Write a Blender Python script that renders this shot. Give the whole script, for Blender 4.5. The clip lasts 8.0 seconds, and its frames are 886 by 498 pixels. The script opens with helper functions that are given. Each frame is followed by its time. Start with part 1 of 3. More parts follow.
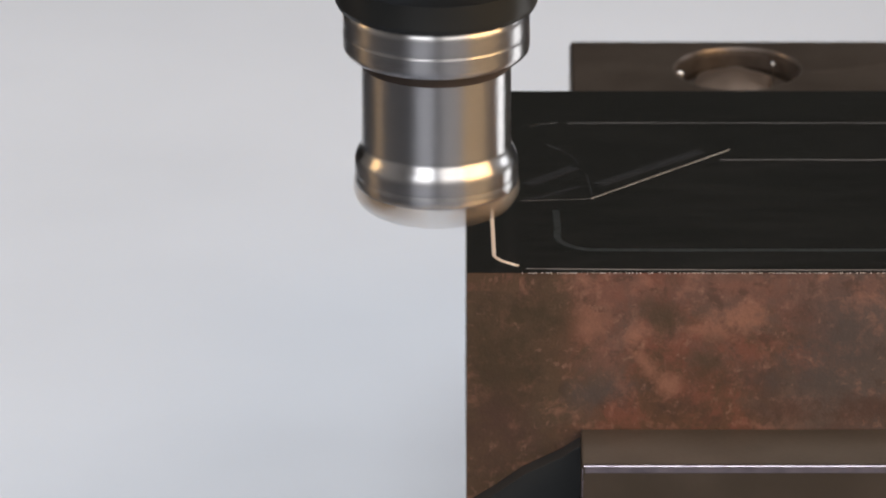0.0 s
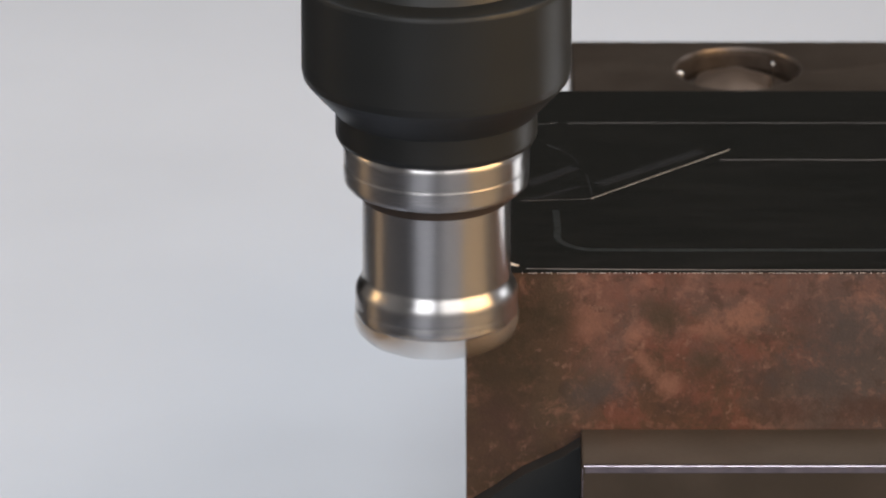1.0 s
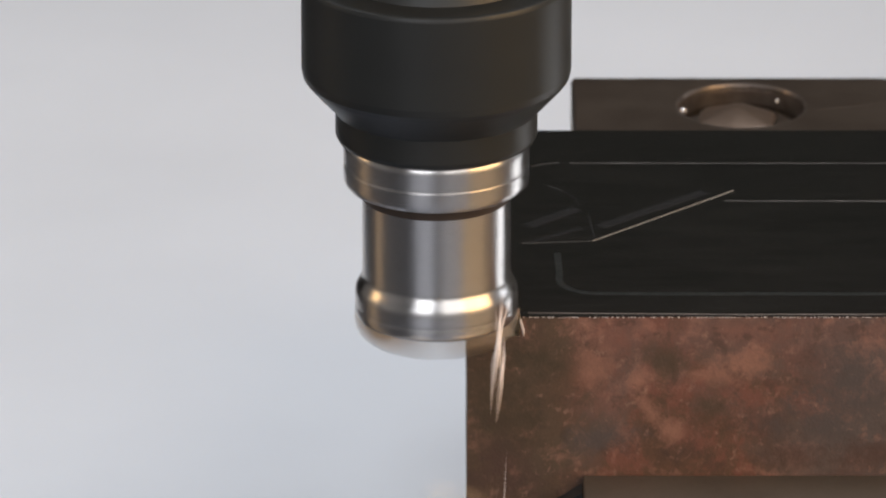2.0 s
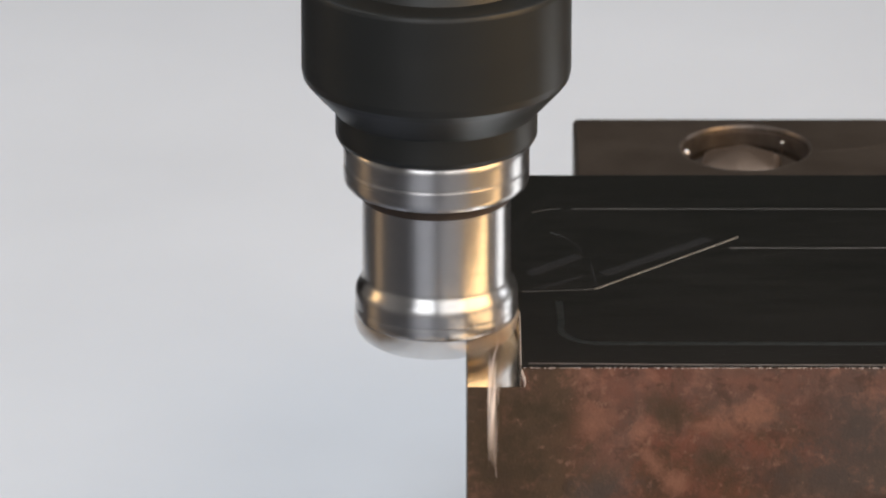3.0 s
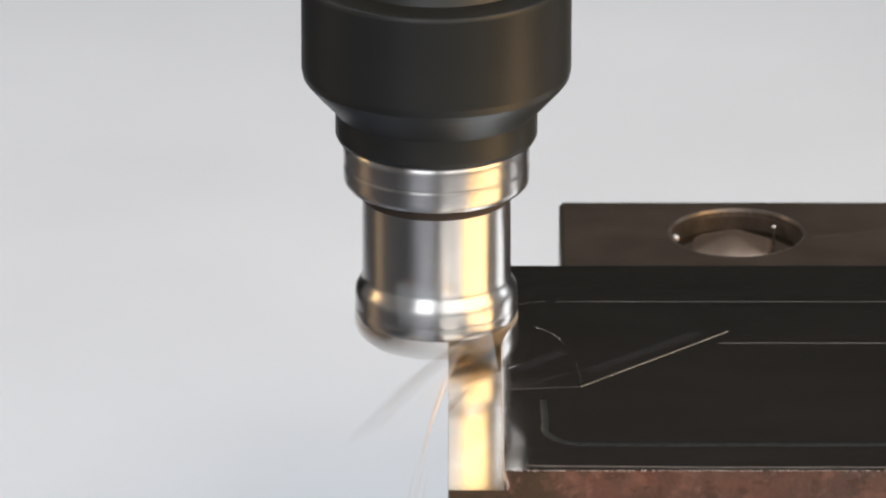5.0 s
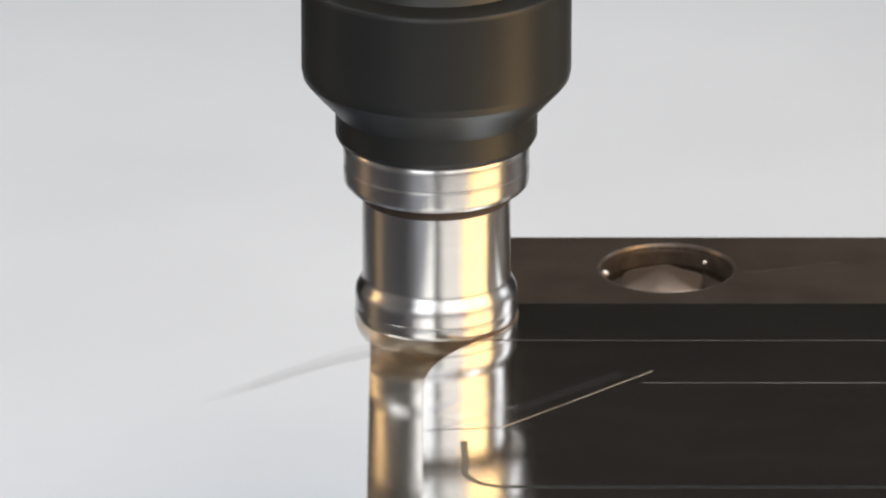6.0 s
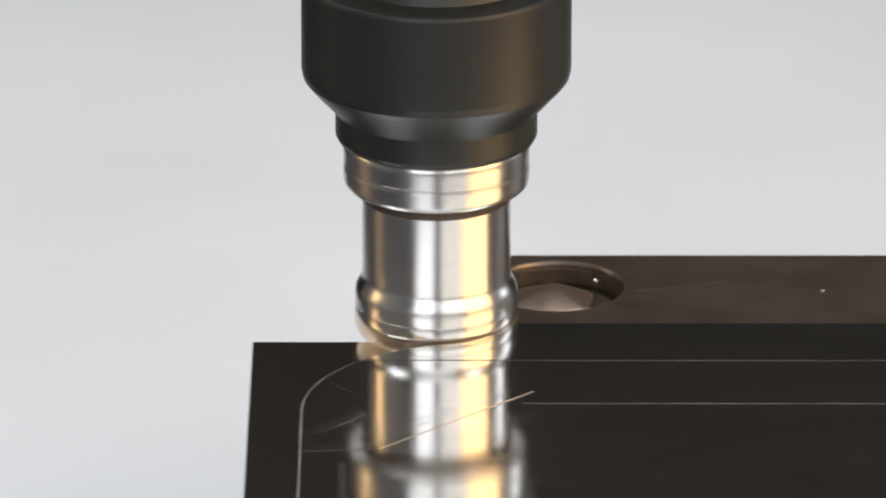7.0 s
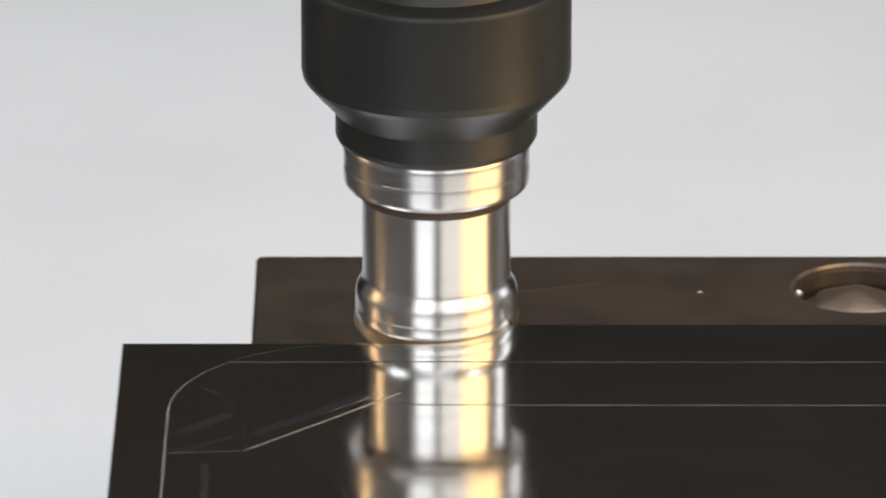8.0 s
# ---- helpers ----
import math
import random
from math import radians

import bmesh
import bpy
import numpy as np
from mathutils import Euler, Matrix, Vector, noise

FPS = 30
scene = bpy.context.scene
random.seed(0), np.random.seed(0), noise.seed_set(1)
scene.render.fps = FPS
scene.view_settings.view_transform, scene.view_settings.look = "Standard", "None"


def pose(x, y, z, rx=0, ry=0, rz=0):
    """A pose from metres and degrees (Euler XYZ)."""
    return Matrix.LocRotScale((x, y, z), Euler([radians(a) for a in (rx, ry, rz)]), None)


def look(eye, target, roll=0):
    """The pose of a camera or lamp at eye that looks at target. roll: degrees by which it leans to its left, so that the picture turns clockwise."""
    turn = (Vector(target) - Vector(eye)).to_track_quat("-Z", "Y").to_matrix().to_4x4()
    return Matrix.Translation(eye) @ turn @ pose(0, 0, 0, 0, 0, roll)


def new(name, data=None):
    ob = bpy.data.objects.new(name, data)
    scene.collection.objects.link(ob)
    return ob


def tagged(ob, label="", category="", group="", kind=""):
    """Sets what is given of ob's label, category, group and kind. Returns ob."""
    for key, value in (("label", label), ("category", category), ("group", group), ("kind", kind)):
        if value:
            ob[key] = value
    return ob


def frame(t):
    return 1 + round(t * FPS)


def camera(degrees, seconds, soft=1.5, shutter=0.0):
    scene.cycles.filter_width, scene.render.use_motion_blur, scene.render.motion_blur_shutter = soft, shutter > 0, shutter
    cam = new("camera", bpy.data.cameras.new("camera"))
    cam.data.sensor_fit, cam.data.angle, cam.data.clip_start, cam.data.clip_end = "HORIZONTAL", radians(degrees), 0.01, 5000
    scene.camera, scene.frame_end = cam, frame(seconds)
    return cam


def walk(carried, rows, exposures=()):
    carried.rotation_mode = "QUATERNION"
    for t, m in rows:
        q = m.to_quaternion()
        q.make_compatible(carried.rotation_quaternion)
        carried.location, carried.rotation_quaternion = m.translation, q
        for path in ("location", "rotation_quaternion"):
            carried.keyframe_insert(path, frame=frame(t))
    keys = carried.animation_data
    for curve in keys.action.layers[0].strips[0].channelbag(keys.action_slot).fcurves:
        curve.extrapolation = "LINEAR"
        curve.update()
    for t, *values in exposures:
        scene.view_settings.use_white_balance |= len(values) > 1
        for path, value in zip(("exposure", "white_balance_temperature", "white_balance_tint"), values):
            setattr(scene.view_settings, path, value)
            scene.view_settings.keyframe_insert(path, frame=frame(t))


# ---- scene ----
MM = 0.001
BASE = 0.125            # the tray lies at z = 0, the fitted axis origin this far above it

# ---- camera: it stands still ----
cam = camera(6.309, 8.0, soft=2.0, shutter=0.7)
PITCH, REACH = radians(21.094), 1.7476
EYE = (0.0, -REACH * math.cos(PITCH), BASE + REACH * math.sin(PITCH))
STAND = look(EYE, (0.0, 0.0, BASE))
cam.data.dof.use_dof, cam.data.dof.focus_distance, cam.data.dof.aperture_fstop = True, 1.715, 45.0
walk(cam, [(0.0, STAND), (8.0, STAND)], exposures=[(0.0, 0.12, 6500, 10), (0.5, 0.08, 6500, 10), (1.0, 0.06, 6500, 10), (1.6, 0.08, 6500, 10),
                                                  (3.0, 0.11, 6500, 8.5), (4.0, 0.13, 6500, 8), (6.0, 0.20, 6500, 7), (8.0, 0.22, 6500, 7)])

# ---- world and lamps ----
world = bpy.data.worlds.new("room_light")
scene.world = world
world.use_nodes = True
world.node_tree.nodes["Background"].inputs["Color"].default_value = (0.55, 0.6, 0.7, 1)
world.node_tree.nodes["Background"].inputs["Strength"].default_value = 0.02


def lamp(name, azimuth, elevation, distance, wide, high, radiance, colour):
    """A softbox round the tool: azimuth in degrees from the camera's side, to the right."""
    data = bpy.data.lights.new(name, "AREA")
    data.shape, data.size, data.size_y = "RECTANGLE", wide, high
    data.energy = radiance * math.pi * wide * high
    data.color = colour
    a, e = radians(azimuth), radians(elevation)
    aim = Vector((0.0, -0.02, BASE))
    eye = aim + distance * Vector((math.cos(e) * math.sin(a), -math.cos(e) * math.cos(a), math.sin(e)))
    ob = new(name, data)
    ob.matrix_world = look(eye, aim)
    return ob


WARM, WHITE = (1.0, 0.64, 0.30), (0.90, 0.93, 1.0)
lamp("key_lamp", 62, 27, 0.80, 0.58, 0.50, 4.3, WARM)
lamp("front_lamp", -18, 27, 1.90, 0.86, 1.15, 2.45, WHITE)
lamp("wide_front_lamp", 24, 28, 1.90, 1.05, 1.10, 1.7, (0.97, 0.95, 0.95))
lamp("rear_lamp", 118, 26, 1.90, 0.55, 1.10, 2.3, WHITE)
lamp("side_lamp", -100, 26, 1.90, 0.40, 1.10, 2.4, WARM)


def fill_panel(name, x, y, z, wide, long, radiance):
    ob = new(name, bpy.data.lights.new(name, "AREA"))
    ob.data.shape, ob.data.size, ob.data.size_y = "RECTANGLE", wide, long
    ob.data.energy = radiance * math.pi * wide * long
    ob.data.color = (0.86, 0.915, 1.0)
    ob.matrix_world = look((x, y, z), (x, y, 0.0))
    return ob


# Added fills with no known source: one for the backdrop, one for the room.
fill_panel("backdrop_fill", -0.04, 0.15, 1.25, 1.4, 0.5, 5.2)
fill_panel("room_fill", 0.0, -1.2, 2.25, 1.6, 1.0, 2.0)


# ---- materials ----
def material(name, colour, rough=0.5, metal=0.0, other=None, scale=200.0, rough_span=0.0, bump=0.0, bump_scale=1500.0,
             stretch=(1, 1, 1), detail=6.0, low=0.35, high=0.65):
    """Procedural paint or metal: two colours mixed by noise, roughness and relief by finer noise."""
    m = bpy.data.materials.new(name)
    m.use_nodes = True
    nt = m.node_tree
    b = nt.nodes["Principled BSDF"]
    b.inputs["Metallic"].default_value = metal
    co = nt.nodes.new("ShaderNodeTexCoord")
    mp = nt.nodes.new("ShaderNodeMapping")
    mp.inputs["Scale"].default_value = stretch
    nt.links.new(co.outputs["Object"], mp.inputs["Vector"])
    n = nt.nodes.new("ShaderNodeTexNoise")
    n.inputs["Scale"].default_value, n.inputs["Detail"].default_value = scale, detail
    nt.links.new(mp.outputs["Vector"], n.inputs["Vector"])
    ramp = nt.nodes.new("ShaderNodeValToRGB")
    ramp.color_ramp.elements[0].position, ramp.color_ramp.elements[1].position = low, high
    ramp.color_ramp.elements[0].color = (*colour, 1)
    ramp.color_ramp.elements[1].color = (*(other or colour), 1)
    nt.links.new(n.outputs["Fac"], ramp.inputs["Fac"])
    nt.links.new(ramp.outputs["Color"], b.inputs["Base Color"])
    fine = nt.nodes.new("ShaderNodeTexNoise")
    fine.inputs["Scale"].default_value, fine.inputs["Detail"].default_value = bump_scale, 4.0
    nt.links.new(mp.outputs["Vector"], fine.inputs["Vector"])
    mr = nt.nodes.new("ShaderNodeMapRange")
    mr.inputs["To Min"].default_value, mr.inputs["To Max"].default_value = rough - rough_span, rough + rough_span
    nt.links.new(fine.outputs["Fac"], mr.inputs["Value"])
    nt.links.new(mr.outputs["Result"], b.inputs["Roughness"])
    if bump:
        bp = nt.nodes.new("ShaderNodeBump")
        bp.inputs["Strength"].default_value, bp.inputs["Distance"].default_value = bump, 0.0004
        nt.links.new(fine.outputs["Fac"], bp.inputs["Height"])
        nt.links.new(bp.outputs["Normal"], b.inputs["Normal"])
    return m


TRAY = material("tray_paint", (0.70, 0.71, 0.73), 0.3, 0, (0.76, 0.77, 0.79), 6, 0.05)
ROOM = material("grey_room_paint", (0.52, 0.51, 0.49), 0.6, 0, (0.58, 0.57, 0.55), 4, 0.05)
TABLE = material("machine_table_steel", (0.145, 0.150, 0.170), 0.38, 0.95, (0.185, 0.190, 0.212), 40, 0.04, 0.03, 900, (1, 8, 1))
WALLS = material("enclosure_paint", (0.0165, 0.0180, 0.0140), 0.8, 0, (0.021, 0.0225, 0.0180), 5, 0.05)
# Unseen upper wall, browner to brighten its reflection in the polished top.
UPPER = material("reflected_brown_paint", (0.054, 0.046, 0.040), 0.8, 0, (0.064, 0.055, 0.048), 5, 0.05)
BLACK = material("black_oxide", (0.0205, 0.0220, 0.0215), 0.40, 0.0, (0.0275, 0.0290, 0.0280), 120, 0.05, 0.05, 3000)
STEEL = material("bright_steel", (0.67, 0.645, 0.62), 0.24, 1.0, (0.73, 0.70, 0.68), 60, 0.04, 0.02, 2500, (1, 1, 14))


def turned(m, rough):
    """Turning marks run round the z axis, so gloss spreads along it."""
    b = m.node_tree.nodes["Principled BSDF"]
    tangent = m.node_tree.nodes.new("ShaderNodeTangent")
    tangent.direction_type, tangent.axis = "RADIAL", "Z"
    m.node_tree.links.new(tangent.outputs["Tangent"], b.inputs["Tangent"])
    b.inputs["Anisotropic"].default_value, b.inputs["Anisotropic Rotation"].default_value = 0.72, 0.25
    m.node_tree.nodes["Map Range"].inputs["To Min"].default_value = rough - 0.03
    m.node_tree.nodes["Map Range"].inputs["To Max"].default_value = rough + 0.03
    return m


turned(STEEL, 0.27)
CARBIDE = material("coated_carbide", (0.78, 0.62, 0.43), 0.3, 0.9, (0.84, 0.69, 0.52), 300, 0.05)
POLISHED = material("polished_steel", (0.70, 0.69, 0.67), 0.10, 1.0, (0.76, 0.75, 0.73), 90, 0.075, 0.0, 45, (1, 5, 1))
FRESH = material("fresh_cut_steel", (0.77, 0.73, 0.67), 0.13, 1.0, (0.82, 0.79, 0.74), 300, 0.03, 0.0, 1500, (1, 1, 1))
PLATE = material("brown_ground_steel", (0.065, 0.049, 0.037), 0.42, 0.6, (0.09, 0.07, 0.054), 70, 0.06, 0.06, 1200)
BOLT = material("oxide_bolt_steel", (0.068, 0.049, 0.038), 0.58, 0.4, (0.095, 0.071, 0.056), 160, 0.06)
HEAD = material("worn_bolt_head_steel", (0.20, 0.145, 0.11), 0.34, 0.75, (0.23, 0.17, 0.13), 160, 0.05)
FAINT = material("faint_scribed_steel", (0.075, 0.066, 0.058), 0.34, 0.97, (0.13, 0.112, 0.098), 90, 0.05)
FACET = material("engraved_facet_steel", (0.70, 0.69, 0.71), 0.13, 0.985, (0.67, 0.66, 0.68), 200, 0.01)
RIM = material("pale_brown_steel", (0.13, 0.105, 0.088), 0.36, 0.75, (0.22, 0.18, 0.155), 160, 0.06)
JAW = material("olive_brown_steel", (0.084, 0.066, 0.049), 0.48, 0.45, (0.107, 0.084, 0.064), 60, 0.06, 0.06, 1200)
EDGE = material("worn_glint_edge_steel", (0.36, 0.32, 0.35), 0.36, 0.9, (0.50, 0.45, 0.47), 260, 0.06)
BAND = material("lilac_edge_steel", (0.20, 0.18, 0.215), 0.4, 0.7, (0.30, 0.27, 0.31), 200, 0.06)
LINE = material("burred_line_steel", (0.78, 0.60, 0.44), 0.42, 0.45, (0.86, 0.70, 0.54), 400, 0.06)
CHIP = material("chip_steel", (0.74, 0.62, 0.55), 0.4, 0.25, (0.86, 0.76, 0.70), 500, 0.06)
SLANT = material("engraved_line_steel", (0.64, 0.52, 0.41), 0.32, 0.957, (0.72, 0.60, 0.48), 60, 0.06)
SCALE_CHIP = material("scaly_chip_steel", (0.30, 0.18, 0.125), 0.5, 0.3, (0.40, 0.25, 0.18), 500, 0.06)
FLAKE = material("grey_flake_steel", (0.36, 0.36, 0.36), 0.45, 0.5, (0.44, 0.43, 0.43), 500, 0.06)
DULL = material("dull_groove_steel", (0.15, 0.157, 0.147), 0.32, 0.95, (0.21, 0.218, 0.205), 400, 0.06)


FRONT_FACE = -8.2


def scale_skin():
    """Mill scale: olive, red-brown, grey and salmon stains that run into one another, with flecks and pits."""
    m = material("rusty_mill_scale", (0.1170, 0.0630, 0.0396), 0.55, 0.15, None, 36, 0.1, 0.25, 1800, detail=12.0, low=0.28, high=0.74)
    nt = m.node_tree
    b = nt.nodes["Principled BSDF"]
    mp, co = nt.nodes["Mapping"], nt.nodes["Texture Coordinate"]
    first = nt.nodes["Noise Texture"]
    first.inputs["Roughness"].default_value, first.inputs["Distortion"].default_value = 0.74, 0.4
    ramp = nt.nodes["Color Ramp"].color_ramp
    ramp.elements[0].color, ramp.elements[1].color = (0.0842, 0.0483, 0.0287, 1), (0.3159, 0.1313, 0.0891, 1)
    for at, colour in ((0.43, (0.1346, 0.0693, 0.0416)), (0.50, (0.2047, 0.0819, 0.0544)), (0.57, (0.1755, 0.0840, 0.0594)), (0.64, (0.2691, 0.1081, 0.0733))):
        ramp.elements.new(at).color = (*colour, 1)
    base = b.inputs["Base Color"].links[0].from_socket

    def layer(scale, low, high, colour, amount, below, detail=6.0, warp=0.5):
        n = nt.nodes.new("ShaderNodeTexNoise")
        n.inputs["Scale"].default_value, n.inputs["Detail"].default_value, n.inputs["Distortion"].default_value = scale, detail, warp
        n.inputs["Roughness"].default_value = 0.66
        nt.links.new(mp.outputs["Vector"], n.inputs["Vector"])
        r = nt.nodes.new("ShaderNodeMapRange")
        r.inputs["From Min"].default_value, r.inputs["From Max"].default_value = low, high
        r.inputs["To Max"].default_value = amount
        nt.links.new(n.outputs["Fac"], r.inputs["Value"])
        mix = nt.nodes.new("ShaderNodeMix")
        mix.data_type = "RGBA"
        nt.links.new(r.outputs["Result"], mix.inputs["Factor"])
        nt.links.new(below, mix.inputs["A"])
        mix.inputs["B"].default_value = (*colour, 1)
        return mix.outputs["Result"]

    base = layer(24, 0.47, 0.58, (0.1250, 0.0900, 0.0720), 0.8, base, 8.0, 0.6)
    place = nt.nodes.new("ShaderNodeSeparateXYZ")
    nt.links.new(mp.outputs["Vector"], place.inputs["Vector"])

    def stain(axis, start, end, colour, amount, below, scale=30):
        """A wide stain that grows along an axis, its border ragged."""
        n = nt.nodes.new("ShaderNodeTexNoise")
        n.inputs["Scale"].default_value, n.inputs["Detail"].default_value, n.inputs["Roughness"].default_value = scale, 8.0, 0.7
        nt.links.new(mp.outputs["Vector"], n.inputs["Vector"])
        add = nt.nodes.new("ShaderNodeMath")
        add.operation = "MULTIPLY_ADD"
        nt.links.new(n.outputs["Fac"], add.inputs[0])
        add.inputs[1].default_value = (end - start) * 1.6
        nt.links.new(place.outputs[axis], add.inputs[2])
        r = nt.nodes.new("ShaderNodeMapRange")
        r.inputs["From Min"].default_value, r.inputs["From Max"].default_value = start + (end - start) * 0.8, end + (end - start) * 0.8
        r.inputs["To Max"].default_value = amount
        nt.links.new(add.outputs["Value"], r.inputs["Value"])
        mix = nt.nodes.new("ShaderNodeMix")
        mix.data_type = "RGBA"
        nt.links.new(r.outputs["Result"], mix.inputs["Factor"])
        nt.links.new(below, mix.inputs["A"])
        mix.inputs["B"].default_value = (*colour, 1)
        return mix.outputs["Result"]

    base = stain("Z", -0.020, -0.007, (0.2200, 0.1000, 0.0750), 0.35, base, 60)
    base = layer(52, 0.55, 0.66, (0.3700, 0.1900, 0.1400), 0.6, base, 9.0, 0.8)
    base = stain("X", 0.036, 0.024, (0.1020, 0.0680, 0.0380), 0.8, base)
    base = stain("X", 0.066, 0.092, (0.1180, 0.0910, 0.0800), 0.85, base)
    ragged = nt.nodes.new("ShaderNodeTexNoise")
    ragged.inputs["Scale"].default_value, ragged.inputs["Detail"].default_value, ragged.inputs["Roughness"].default_value = 120.0, 12.0, 0.8
    nt.links.new(mp.outputs["Vector"], ragged.inputs["Vector"])

    def patch(x, z, wide, tall, colour, amount, below, lean=0.0):
        """One stain of its own on the front, in millimetres, with a ragged border."""
        m2 = nt.nodes.new("ShaderNodeMapping")
        m2.vector_type = "TEXTURE"
        m2.inputs["Location"].default_value = (x * MM, FRONT_FACE * MM, z * MM)
        m2.inputs["Rotation"].default_value = (0, radians(lean), 0)
        m2.inputs["Scale"].default_value = (wide * MM, 0.1, tall * MM)
        nt.links.new(co.outputs["Object"], m2.inputs["Vector"])
        far = nt.nodes.new("ShaderNodeVectorMath")
        far.operation = "LENGTH"
        nt.links.new(m2.outputs["Vector"], far.inputs[0])
        add = nt.nodes.new("ShaderNodeMath")
        add.operation = "MULTIPLY_ADD"
        nt.links.new(ragged.outputs["Fac"], add.inputs[0])
        add.inputs[1].default_value = 4.2
        nt.links.new(far.outputs["Value"], add.inputs[2])
        r = nt.nodes.new("ShaderNodeMapRange")
        r.inputs["From Min"].default_value, r.inputs["From Max"].default_value = 3.1, 2.2
        r.inputs["To Max"].default_value = amount
        nt.links.new(add.outputs["Value"], r.inputs["Value"])
        mix = nt.nodes.new("ShaderNodeMix")
        mix.data_type = "RGBA"
        nt.links.new(r.outputs["Result"], mix.inputs["Factor"])
        nt.links.new(below, mix.inputs["A"])
        mix.inputs["B"].default_value = (*colour, 1)
        return mix.outputs["Result"]

    olive, umber, slate, salmon, rose = (0.072, 0.048, 0.026), (0.090, 0.048, 0.035), (0.092, 0.074, 0.066), (0.31, 0.150, 0.102), (0.235, 0.110, 0.079)
    for x, z, wide, tall, colour, amount, lean in (
            (33, -14, 6, 6, salmon, 0.8, 0), (37, -6.5, 9, 3.5, rose, 0.9, 0), (63, -5.5, 17, 3, rose, 0.8, 0), (36, -22, 6, 7, rose, 0.7, 0),
            (61, -15, 11, 4, salmon, 0.9, -12), (66, -11.5, 3.5, 5, salmon, 0.8, 40), (42, -18, 3.0, 4, salmon, 0.9, 0), (92, -6, 8, 5, rose, 0.6, 0),
            (52, -33, 6, 3, umber, 0.6, 0), (78, -12, 6, 7, umber, 0.6, 0)):
        base = patch(x, z, wide, tall, colour, amount, base, lean)
    base = layer(150, 0.53, 0.68, (0.4446, 0.2100, 0.1485), 0.5, base, 12.0, 0.3)
    base = layer(210, 0.53, 0.64, (0.0585, 0.0357, 0.0257), 0.5, base, 10.0, 0.4)
    base = layer(520, 0.58, 0.70, (0.4212, 0.2310, 0.1683), 0.5, base, 6.0, 0.2)
    for x, z, wide, tall, colour, amount, lean in (
            (10, -25, 10, 26, olive, 0.85, 0), (13, -38, 13, 12, umber, 0.8, 0), (21, -12.5, 8, 7.5, olive, 0.95, 0), (18, -25, 7, 12, olive, 0.85, 0),
            (47, -13, 7, 6, olive, 0.7, 0), (35, -30, 9, 5, slate, 0.8, 0), (57, -23, 9, 7, olive, 0.75, 0),
            (70, -27, 8, 6, umber, 0.7, 0), (87, -17, 11, 12, slate, 0.9, 0), (82, -28, 14, 8, slate, 0.85, 0),
            (75, -34, 10, 4, umber, 0.7, 0), (95, -34, 14, 6, umber, 0.75, 0),
            (44.5, -24, 2.2, 5.5, salmon, 0.9, -38), (49, -28.5, 3.2, 3.2, salmon, 0.95, 0)):
        base = patch(x, z, wide, tall, colour, amount, base, lean)
    soft = nt.nodes.new("ShaderNodeHueSaturation")
    soft.inputs["Saturation"].default_value, soft.inputs["Value"].default_value = 1.0, 0.97
    nt.links.new(base, soft.inputs["Color"])
    nt.links.new(soft.outputs["Color"], b.inputs["Base Color"])
    return m




def hazed(m, rough, share, smudge=False):
    """Fine polishing scratches: a share of the mirror's gloss spreads wide."""
    nt = m.node_tree
    b, out = nt.nodes["Principled BSDF"], nt.nodes["Material Output"]
    wide = nt.nodes.new("ShaderNodeBsdfGlossy")
    wide.inputs["Color"].default_value, wide.inputs["Roughness"].default_value = (0.72, 0.64, 0.56, 1), rough
    mix = nt.nodes.new("ShaderNodeMixShader")
    mix.inputs["Fac"].default_value = share
    nt.links.new(b.outputs["BSDF"], mix.inputs[1])
    nt.links.new(wide.outputs["BSDF"], mix.inputs[2])
    nt.links.new(mix.outputs["Shader"], out.inputs["Surface"])
    if smudge:
        mp = nt.nodes.new("ShaderNodeMapping")
        mp.inputs["Scale"].default_value = (0.45, 1.3, 1.0)
        nt.links.new(nt.nodes["Texture Coordinate"].outputs["Object"], mp.inputs["Vector"])
        n = nt.nodes.new("ShaderNodeTexNoise")
        n.inputs["Scale"].default_value, n.inputs["Detail"].default_value, n.inputs["Distortion"].default_value = 55.0, 6.0, 0.6
        nt.links.new(mp.outputs["Vector"], n.inputs["Vector"])
        r = nt.nodes.new("ShaderNodeMapRange")
        r.inputs["From Min"].default_value, r.inputs["From Max"].default_value = 0.40, 0.68
        r.inputs["To Min"].default_value, r.inputs["To Max"].default_value = share * 0.5, share * 2.6
        nt.links.new(n.outputs["Fac"], r.inputs["Value"])
        nt.links.new(r.outputs["Result"], mix.inputs["Fac"])


SMUDGED = POLISHED.copy()
SMUDGED.name = "smudged_polished_steel"
hazed(POLISHED, 0.28, 0.045)
hazed(SMUDGED, 0.28, 0.045, True)
BLACK.node_tree.nodes["Principled BSDF"].inputs["Specular IOR Level"].default_value = 0.46
RUST = scale_skin()


# ---- mesh helpers (millimetres in, metres out) ----
def part(name, bm, materials, parent=None, label="", smooth=False):
    me = bpy.data.meshes.new(name)
    bmesh.ops.recalc_face_normals(bm, faces=bm.faces)
    bm.to_mesh(me)
    bm.free()
    for m in materials if isinstance(materials, (list, tuple)) else [materials]:
        me.materials.append(m)
    if smooth:
        me.shade_smooth()
        me.set_sharp_from_angle(angle=radians(32))
    ob = new(name, me)
    ob.parent = parent
    return tagged(ob, label)


